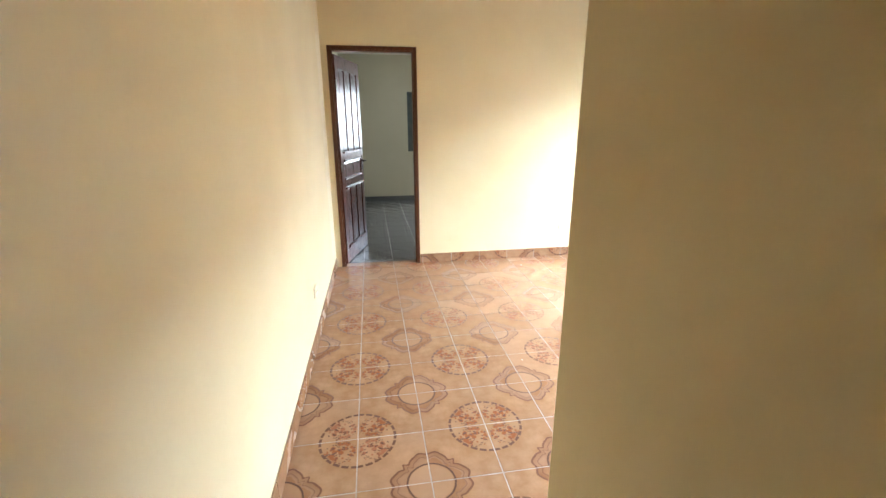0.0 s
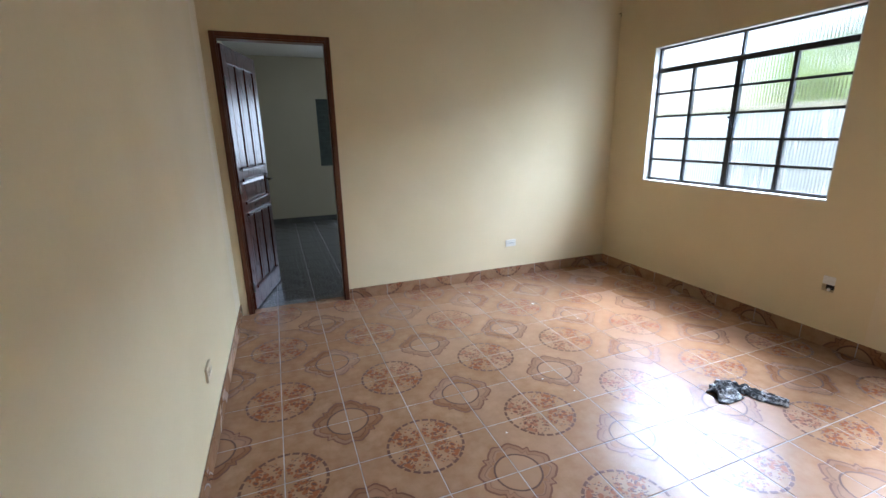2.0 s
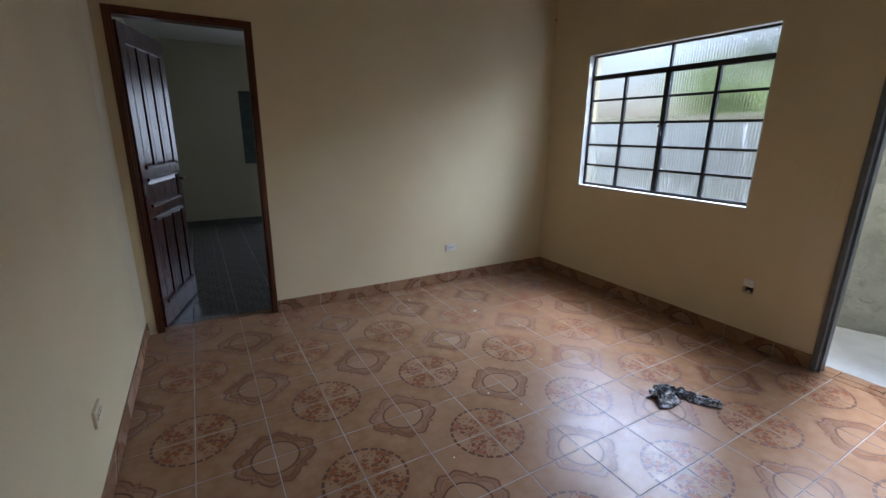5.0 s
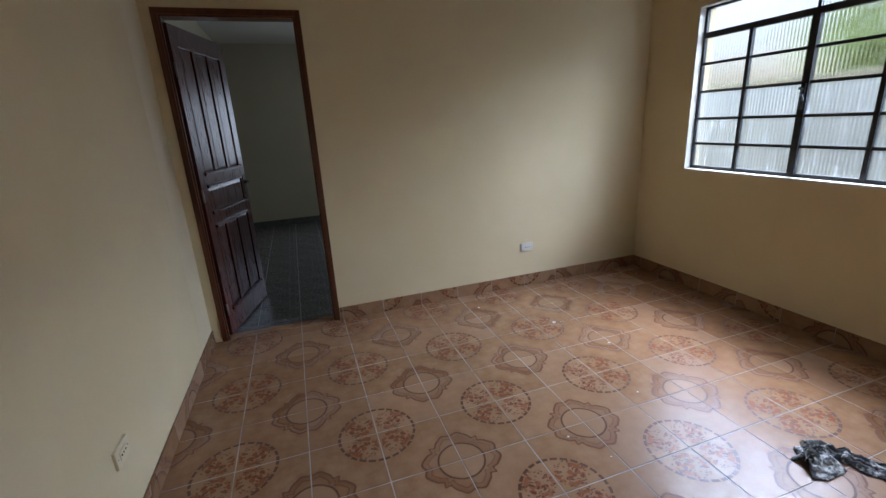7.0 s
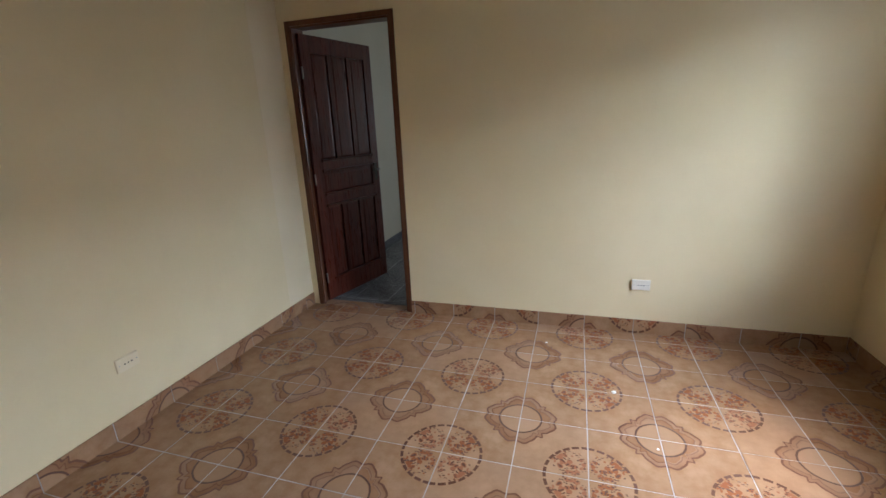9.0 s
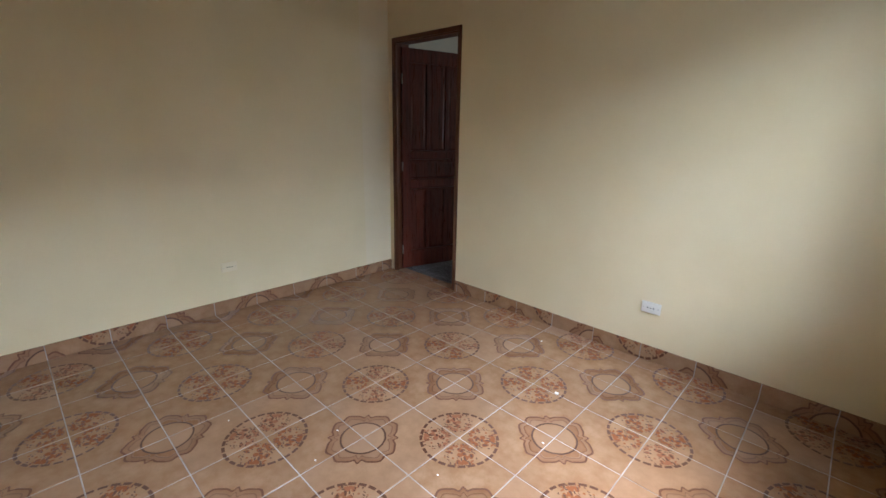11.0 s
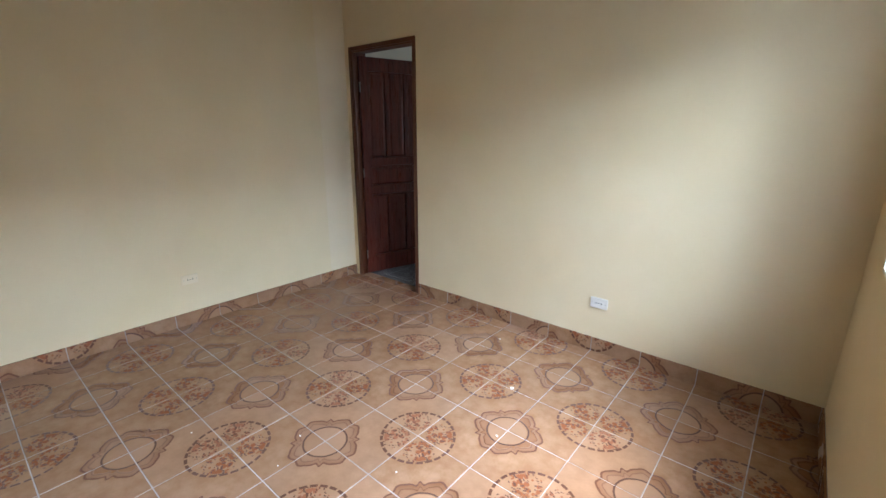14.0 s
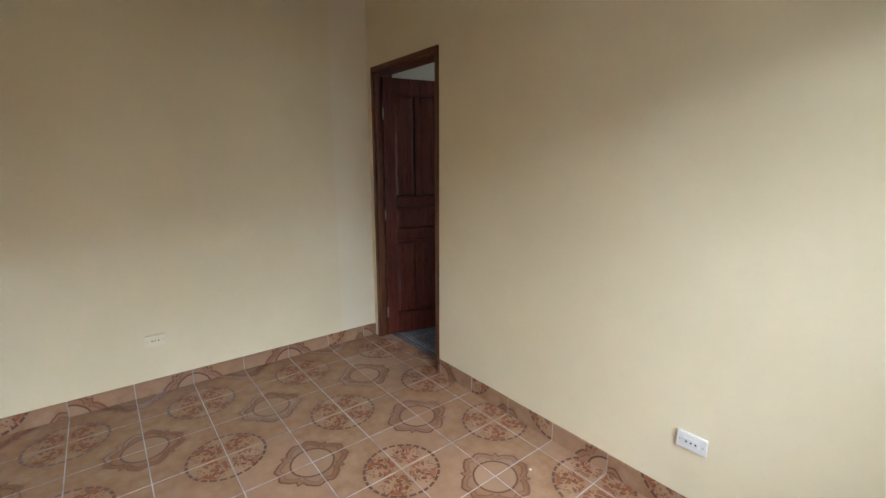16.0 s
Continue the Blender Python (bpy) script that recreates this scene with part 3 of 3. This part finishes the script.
# ---- sockets, switch, plates ----
def outlet(m, name="wall_socket", label="ivory plastic wall socket plate with four holes", plate=white_plastic):
    o = thing(name, m, label, "socket")
    part("plate", boxes((-0.059, -0.012, -0.037, 0.059, 0, 0.037), bevel=0.004), plate, o)
    part("insert", boxes((-0.03, -0.0145, -0.016, 0.03, -0.0115, 0.016), bevel=0.002), plate, o)
    # raised black discs, the shade of the holes put into colour
    for x in (-0.018, 0.0, 0.018):
        part("hole_disc", rod((x, -0.0155, 0), (x, -0.012, 0), 0.0042, 10), hole_black, o)
    for x in (-0.045, 0.045):
        part("screw", rod((x, -0.0135, 0), (x, -0.0115, 0), 0.003, 8), metal, o)
    return o


outlet(pose(2.165, YB, 0.365), plate=aged_plastic)
outlet(WEST @ pose(0, 3.005 - YF, 0.37, 0, 0, 90), label="wall socket plate painted over in cream", plate=patch_paint)
sw = thing("light_switch", SOUTH @ pose(0.134, 0, 1.232, 0, 0, 180), "ivory plastic light switch plate with rocker", "switch")
part("plate", boxes((-0.034, -0.009, -0.055, 0.034, 0, 0.055), bevel=0.004), stained_plastic, sw)
part("recess", boxes((-0.015, -0.0100, -0.026, 0.015, -0.0085, 0.026), bevel=0.001), stained_plastic, sw)
bm = boxes((-0.010, -0.0150, -0.018, 0.010, -0.008, 0.012), bevel=0.003)
bmesh.ops.rotate(bm, verts=bm.verts, cent=(0, -0.012, 0), matrix=Matrix.Rotation(radians(12), 3, "X"))
part("rocker", bm, white_plastic, sw)
for z in (-0.044, 0.044):
    part("screw", rod((0, -0.0100, z), (0, -0.0085, z), 0.003, 8), metal, sw)
bp = thing("blank_plate", pose(XR, 2.115, 1.20, 0, 0, -90), "cream painted-over blank wall plate", "plate")
part("plate", boxes((-0.036, -0.006, -0.058, 0.036, 0, 0.058), bevel=0.003), cream, bp)
patch = structure("plaster_patch", boxes((XR - 0.0015, DY1, 0.11, XR + 0.002, 2.19, 1.02)), patch_paint, "paler repaired strip of wall paint", "wall")
strip = structure("plaster_strip", boxes((-0.002, 3.44, 0.11, 0.0008, YB - YF - 0.001, H)), patch_paint, "paler repainted strip of wall beside the bedroom door", "wall")
strip.matrix_world = WEST
# broken junction box in the wall
jb = thing("junction_box", pose(XR, 2.445, 0.4425, 0, 0, -90), "broken-out open junction box with white plaster", "box")
# black plate closes the cut and paints its depth dark
part("back", boxes((-0.0355, 0.05, -0.054, 0.0355, 0.056, 0.054)), hole_black, jb)
bm = boxes((-0.0355, -0.006, -0.005, 0.0355, 0.02, 0.054), bevel=0.006)
part("plaster_cap", bm, plaster_chip, jb, "white plaster plug")
part("plaster_chip", boxes((-0.006, 0.004, -0.0535, 0.008, 0.02, -0.034), bevel=0.003), plaster_chip, jb)
hk = thing("wall_hook", pose(XR - 0.03, YB, 2.62), "small dark wire hook in the corner", "hook")
part("shank", rod((0, 0, 0), (0, -0.03, 0.004), 0.003, 8), dark_metal, hk)
part("wire", rod((0, -0.028, 0.004), (0.004, -0.03, -0.035), 0.0025, 8), dark_metal, hk)

# ---- rag on the floor ----
def rag():
    """A limp twisted cloth: a bunched end and a trailing tail of folds."""
    rng = random.Random(4)
    bm = bmesh.new()
    path = [(0.0, 0.0, 0.075), (0.05, -0.02, 0.085), (0.09, 0.05, 0.07), (0.12, 0.085, 0.05), (0.19, 0.03, 0.05), (0.26, -0.05, 0.055), (0.34, -0.12, 0.035)]
    rows, nseg, per = [], 60, 26
    for i in range(nseg + 1):
        f = i / nseg * (len(path) - 1)
        k = min(int(f), len(path) - 2)
        g = f - k
        g = g * g * (3 - 2 * g)
        a, b = Vector(path[k]), Vector(path[k + 1])
        c = a.lerp(b, g)
        d = (b - a).normalized()
        side = Vector((-d.y, d.x, 0)).normalized()
        row = []
        for j in range(per + 1):
            s_ = j / per * 2 - 1
            p = Vector((c.x, c.y, 0)) + side * (s_ * c.z)
            q = Vector((p.x * 21, p.y * 21, 1.7))
            fold = abs(noise.noise(q)) * 0.05 + abs(noise.noise(q * 2.7)) * 0.022
            ridge = 0.012 * (0.5 + 0.5 * math.sin(s_ * 11 + i * 0.35 + 3 * noise.noise(q * 0.4)))
            edge = max(0.0, 1 - abs(s_) ** 3)
            p += side * (noise.noise(q * 1.3 + Vector((5, 0, 0))) * 0.02)
            p.z = 0.003 + (fold + ridge) * edge * (1.0 if i < 36 else 0.7)
            row.append(bm.verts.new(p))
        rows.append(row)
    for i in range(nseg):
        for j in range(per):
            bm.faces.new([rows[i][j], rows[i + 1][j], rows[i + 1][j + 1], rows[i][j + 1]])
    ob = part("rag", bm, rag_cloth, smooth=True)
    sol = ob.modifiers.new("thickness", "SOLIDIFY")
    sol.thickness, sol.offset = 0.002, 1.0
    ob.matrix_world = pose(2.165, 2.275, 0.0, 0, 0, -18)
    tagged(ob, "crumpled dark and light grey floor cloth lying on the tiles", "cloth")


rag()
rng = random.Random(11)
for k, (x, y, r) in enumerate([(1.96, 3.86, 0.011), (1.56, 4.35, 0.006), (1.35, 2.8, 0.005), (1.9, 2.95, 0.004), (2.12, 3.45, 0.005), (0.9, 2.45, 0.004), (1.45, 2.62, 0.004)]):
    bm = bmesh.new()
    bmesh.ops.create_icosphere(bm, subdivisions=2, radius=r)
    for v in bm.verts:
        v.co = Vector((v.co.x * (1 + 0.4 * rng.random()), v.co.y, max(v.co.z, -r * 0.4) * 0.5 + r * 0.2))
    ob = part("plaster_crumb", bm, plaster_chip)
    ob.location = (x, y, 0.0)
    tagged(ob, "small white plaster crumb on the floor tiles", "debris", "crumbs on the floor")

# ---- yard: rendered wall and trees ----
def yard_wall(name, p, q, z1, label):
    """Thick wall from p to q with an uneven hand-rendered face and top."""
    p, q = Vector((*p, 0)), Vector((*q, 0))
    d = (q - p).normalized()
    nrm = Vector((-d.y, d.x, 0))
    L = (q - p).length
    nx, nz = int(L / 0.03), int((z1 + 0.16) / 0.03)
    bm = bmesh.new()
    grids = []
    for s_ in (0.0, 0.16):
        g = []
        for i in range(nx + 1):
            col = []
            for k in range(nz + 1):
                z = -0.16 + (z1 + 0.16) * k / nz
                c = p + d * (L * i / nx)
                q2 = Vector((c.x * 3.1, c.y * 3.1, z * 4.6))
                off = 0.022 * noise.noise(q2) + 0.010 * noise.noise(q2 * 3.3) + 0.008 * abs(noise.noise(q2 * 6.1))
                top = 0.015 * noise.noise(Vector((c.y * 4, c.x * 4, 2))) if k == nz else 0
                col.append(bm.verts.new(c + nrm * (s_ + (off if s_ == 0 else 0)) + Vector((0, 0, z + top))))
            g.append(col)
        grids.append(g)
    for g in grids:
        for i in range(nx):
            for k in range(nz):
                bm.faces.new([g[i][k], g[i + 1][k], g[i + 1][k + 1], g[i][k + 1]])
    a, b = grids
    for i in range(nx):
        bm.faces.new([a[i][nz], a[i + 1][nz], b[i + 1][nz], b[i][nz]])
    for i in (0, nx):
        for k in range(nz):
            bm.faces.new([a[i][k], a[i][k + 1], b[i][k + 1], b[i][k]])
    ob = part(name, bm, render_mat, smooth=True)
    tagged(ob, label, "wall", kind="structure")


yard_wall("wall_yard", (4.44, 2.42), (5.35, -0.1), 1.88, "rough grey cement-rendered boundary wall of the yard")
yard_wall("wall_yard_low", (4.36, 9.0), (4.44, 2.45), 1.70, "rough grey cement-rendered lower boundary wall")


def leaves(rng, clusters, per, size):
    vs, fs = [], []
    for c, r in clusters:
        for _ in range(per):
            u = Vector((rng.gauss(0, 1), rng.gauss(0, 1), rng.gauss(0, 0.8)))
            u = u.normalized() * (rng.random() ** 0.45) * r
            o = Vector(c) + u
            ax = Vector((rng.gauss(0, 1), rng.gauss(0, 1), rng.gauss(-0.4, 0.7))).normalized()
            up = ax.cross(Vector((rng.gauss(0, 1), rng.gauss(0, 1), rng.gauss(0, 1)))).normalized()
            nrm = ax.cross(up)
            s_ = size * rng.uniform(0.6, 1.3)
            i = len(vs)
            vs += [o, o + ax * s_ * 0.45 + up * s_ * 0.26 + nrm * s_ * 0.06, o + ax * s_ - nrm * s_ * 0.08, o + ax * s_ * 0.45 - up * s_ * 0.26 + nrm * s_ * 0.06]
            fs.append((i, i + 1, i + 2, i + 3))
    me = bpy.data.meshes.new("crown")
    me.from_pydata([tuple(v) for v in vs], [], fs)
    return me


def tree(seed, base, trunk_h, spread, n_cl, per, size, mat, label, cl_r, lift=1.0):
    rng = random.Random(seed)
    t = thing("tree", pose(*base), label, "tree")
    part("trunk", rod((0, 0, 0), (0.1, 0.05, trunk_h), 0.16, 12, 0.09), bark, t)
    cl = []
    for k in range(n_cl):
        a = rng.uniform(0, 2 * math.pi)
        rr = spread * math.sqrt(rng.random())
        c = Vector((rr * math.cos(a), rr * math.sin(a), trunk_h + lift * rng.uniform(-1.0, 1.0) * (1.3 - 0.4 * rr / spread)))
        cl.append((c, cl_r * rng.uniform(0.6, 1.25)))
        if k % 4 == 0:
            part("limb", rod((0.1, 0.05, trunk_h - 0.25), c, 0.05, 8, 0.015), bark, t)
    me = leaves(rng, cl, per, size)
    me.materials.append(mat)
    ob = new("crown", me)
    ob.parent = t
    return t


tree(3, (7.2, 3.1, -0.16), 2.2, 1.0, 26, 200, 0.10, bright_leaf, "bright yellow-green leafy tree behind the yard wall", 0.36, 0.45)
tree(12, (7.4, 4.95, -0.16), 2.3, 0.75, 22, 200, 0.10, bright_leaf, "bright yellow-green bushy tree behind the yard wall", 0.34, 0.5)
tree(5, (10.5, 1.9, -0.16), 4.0, 2.6, 95, 190, 0.14, dark_leaf, "tall dark green tree behind the yard wall", 0.5, 1.6)
tree(8, (11.5, 5.6, -0.16), 4.0, 2.6, 52, 110, 0.14, dark_leaf, "tall dark green tree behind the yard wall", 0.55, 1.5)

# ---- tiles: skirting and floors ----
def uv_slab(name, w, d, h, uv0, uv1, mat, bevel=0.0012):
    """A tile of w x d, top at h, whose face carries the pattern from uv0 to uv1."""
    bm = bmesh.new()
    b = bevel
    lo = [bm.verts.new((x, y, h - 0.008)) for x, y in ((0, 0), (w, 0), (w, d), (0, d))]
    mid = [bm.verts.new((x, y, h - b)) for x, y in ((0, 0), (w, 0), (w, d), (0, d))]
    top = [bm.verts.new((x, y, h)) for x, y in ((b, b), (w - b, b), (w - b, d - b), (b, d - b))]
    bm.faces.new(top)
    for k in range(4):
        j = (k + 1) % 4
        bm.faces.new([lo[k], lo[j], mid[j], mid[k]])
        bm.faces.new([mid[k], mid[j], top[j], top[k]])
    uvl = bm.loops.layers.uv.new("UVMap")
    for f in bm.faces:
        for lp in f.loops:
            c = lp.vert.co
            lp[uvl].uv = (uv0[0] + (uv1[0] - uv0[0]) * c.x / w, uv0[1] + (uv1[1] - uv0[1]) * c.y / d)
    bm.normal_update()
    me = bpy.data.meshes.new(name)
    bm.to_mesh(me)
    bm.free()
    me.materials.append(mat)
    return me


P, GX, GY, J = 0.33, 1.15, 3.19, 0.0052     # tile pitch, a medallion's place, joint
slabs = {}


def slab(name, w, d, h, a, b, mat):
    key = (name, round(w, 4), round(d, 4), h, tuple(round(v, 3) for v in a + b), mat.name)
    if key not in slabs:
        slabs[key] = uv_slab(name, w, d, h, a, b, mat)
    return slabs[key]


rng = random.Random(21)
floor = structure("floor", boxes((XL, YF - 0.14, -0.0085, XR, YB, -0.0016)), grout, "tan glazed tile floor with brown medallions and pale joints", "floor")


def lay(parent, x0, x1, y0, y1, mat, patterned=True):
    i0, i1 = math.floor((x0 - GX) / P), math.ceil((x1 - GX) / P)
    j0, j1 = math.floor((y0 - GY) / P), math.ceil((y1 - GY) / P)
    for i in range(i0, i1):
        for j in range(j0, j1):
            ax, bx = max(GX + i * P, x0) + J / 2, min(GX + (i + 1) * P, x1) - J / 2
            ay, by = max(GY + j * P, y0) + J / 2, min(GY + (j + 1) * P, y1) - J / 2
            if bx - ax < 0.02 or by - ay < 0.02:
                continue
            ua, ub = (ax - GX) / P - i, (bx - GX) / P - i
            va, vb = (ay - GY) / P - j, (by - GY) / P - j
            if i % 2:
                ua, ub = 1 - ua, 1 - ub
            if j % 2:
                va, vb = 1 - va, 1 - vb
            ob = new("tile", slab("tile", bx - ax, by - ay, 0.0, (ua, va), (ub, vb), mat))
            ob.parent = parent
            ob.location = (ax, ay, rng.uniform(-0.0006, 0.0004))
            ob.rotation_euler = (rng.gauss(0, 0.0009), rng.gauss(0, 0.0009), rng.gauss(0, 0.0012))


lay(floor, XL, XR, 0.88, YB, TILE)
lay(floor, IX0 + JT, IX1 - JT, YB, YB + 0.11, TILE)
lay(floor, XR, XR + WT, DY0 + FW, DY1 - FW, TILE)
hall_floor = structure("floor_hall", boxes((XL, -1.3, -0.0085, HX, YF - 0.14, -0.0016)), grout, "olive beige tiled hall floor", "floor")
lay(hall_floor, XL, HX, -1.3, 0.88, hall_tile)
bed_floor = structure("floor_bedroom", boxes((BX, YB + WT, -0.0085, XR, BY, -0.0016)), grey_joint, "slate grey tiled bedroom floor", "floor")
lay(bed_floor, IX0 + JT, IX1 - JT, YB + 0.11, YB + WT + 0.012, grey_tile)
lay(bed_floor, BX, 2.2, YB + WT + 0.012, BY, grey_tile)

# skirting strips cut from the same tile
SH, ST = 0.103, 0.011


def skirting(name, p, q, start, label):
    """Strips along the wall from p to q; the room lies to the left of the way."""
    p, q = Vector((*p, 0)), Vector((*q, 0))
    d = (q - p).normalized()
    L = (q - p).length
    base = structure(name, boxes((0.0, -0.002, 0.0, L - 0.012, ST - 0.0025, SH - 0.003)), grout, label, "baseboard")
    ang = math.atan2(d.y, d.x)
    base.matrix_world = Matrix.Translation(p) @ Matrix.Rotation(ang, 4, "Z")
    s_, k = start, 0
    while s_ < L:
        a, b = max(s_, 0.0), min(s_ + P, L)
        if b - a > 0.015:
            ua, ub = (a - s_) / P, (b - s_) / P
            if k % 2:
                ua, ub = 1 - ua, 1 - ub
            flip = rng.random() < 0.35
            va, vb = (0.60, 0.88) if not flip else (0.30, 0.58)
            me = slab("skirting_tile", b - a - J, SH, 0.0, (ua, va), (ub, vb), TILE)
            ob = new("skirting_tile", me)
            ob.parent = base
            ob.matrix_local = Matrix.Translation((a + J / 2, ST + rng.uniform(-0.001, 0.001), SH + 0.0)) @ Matrix.Rotation(radians(-90), 4, "X")
        s_ += P
        k += 1
    return base


lab = "tan and brown tile skirting with pale joints"
skirting("baseboard_north", (XR - ST, YB), (IX1, YB), -0.081, lab)
skirting("baseboard_west", (XL + 0.0361, YB), (XL, YF + 0.01), -0.205, lab)
skirting("baseboard_east", (XR, DY1), (XR, YB), -0.112, lab)
skirting("baseboard_south", (HX, YF), (XR - 0.01, YF + 0.09), -0.187, lab)
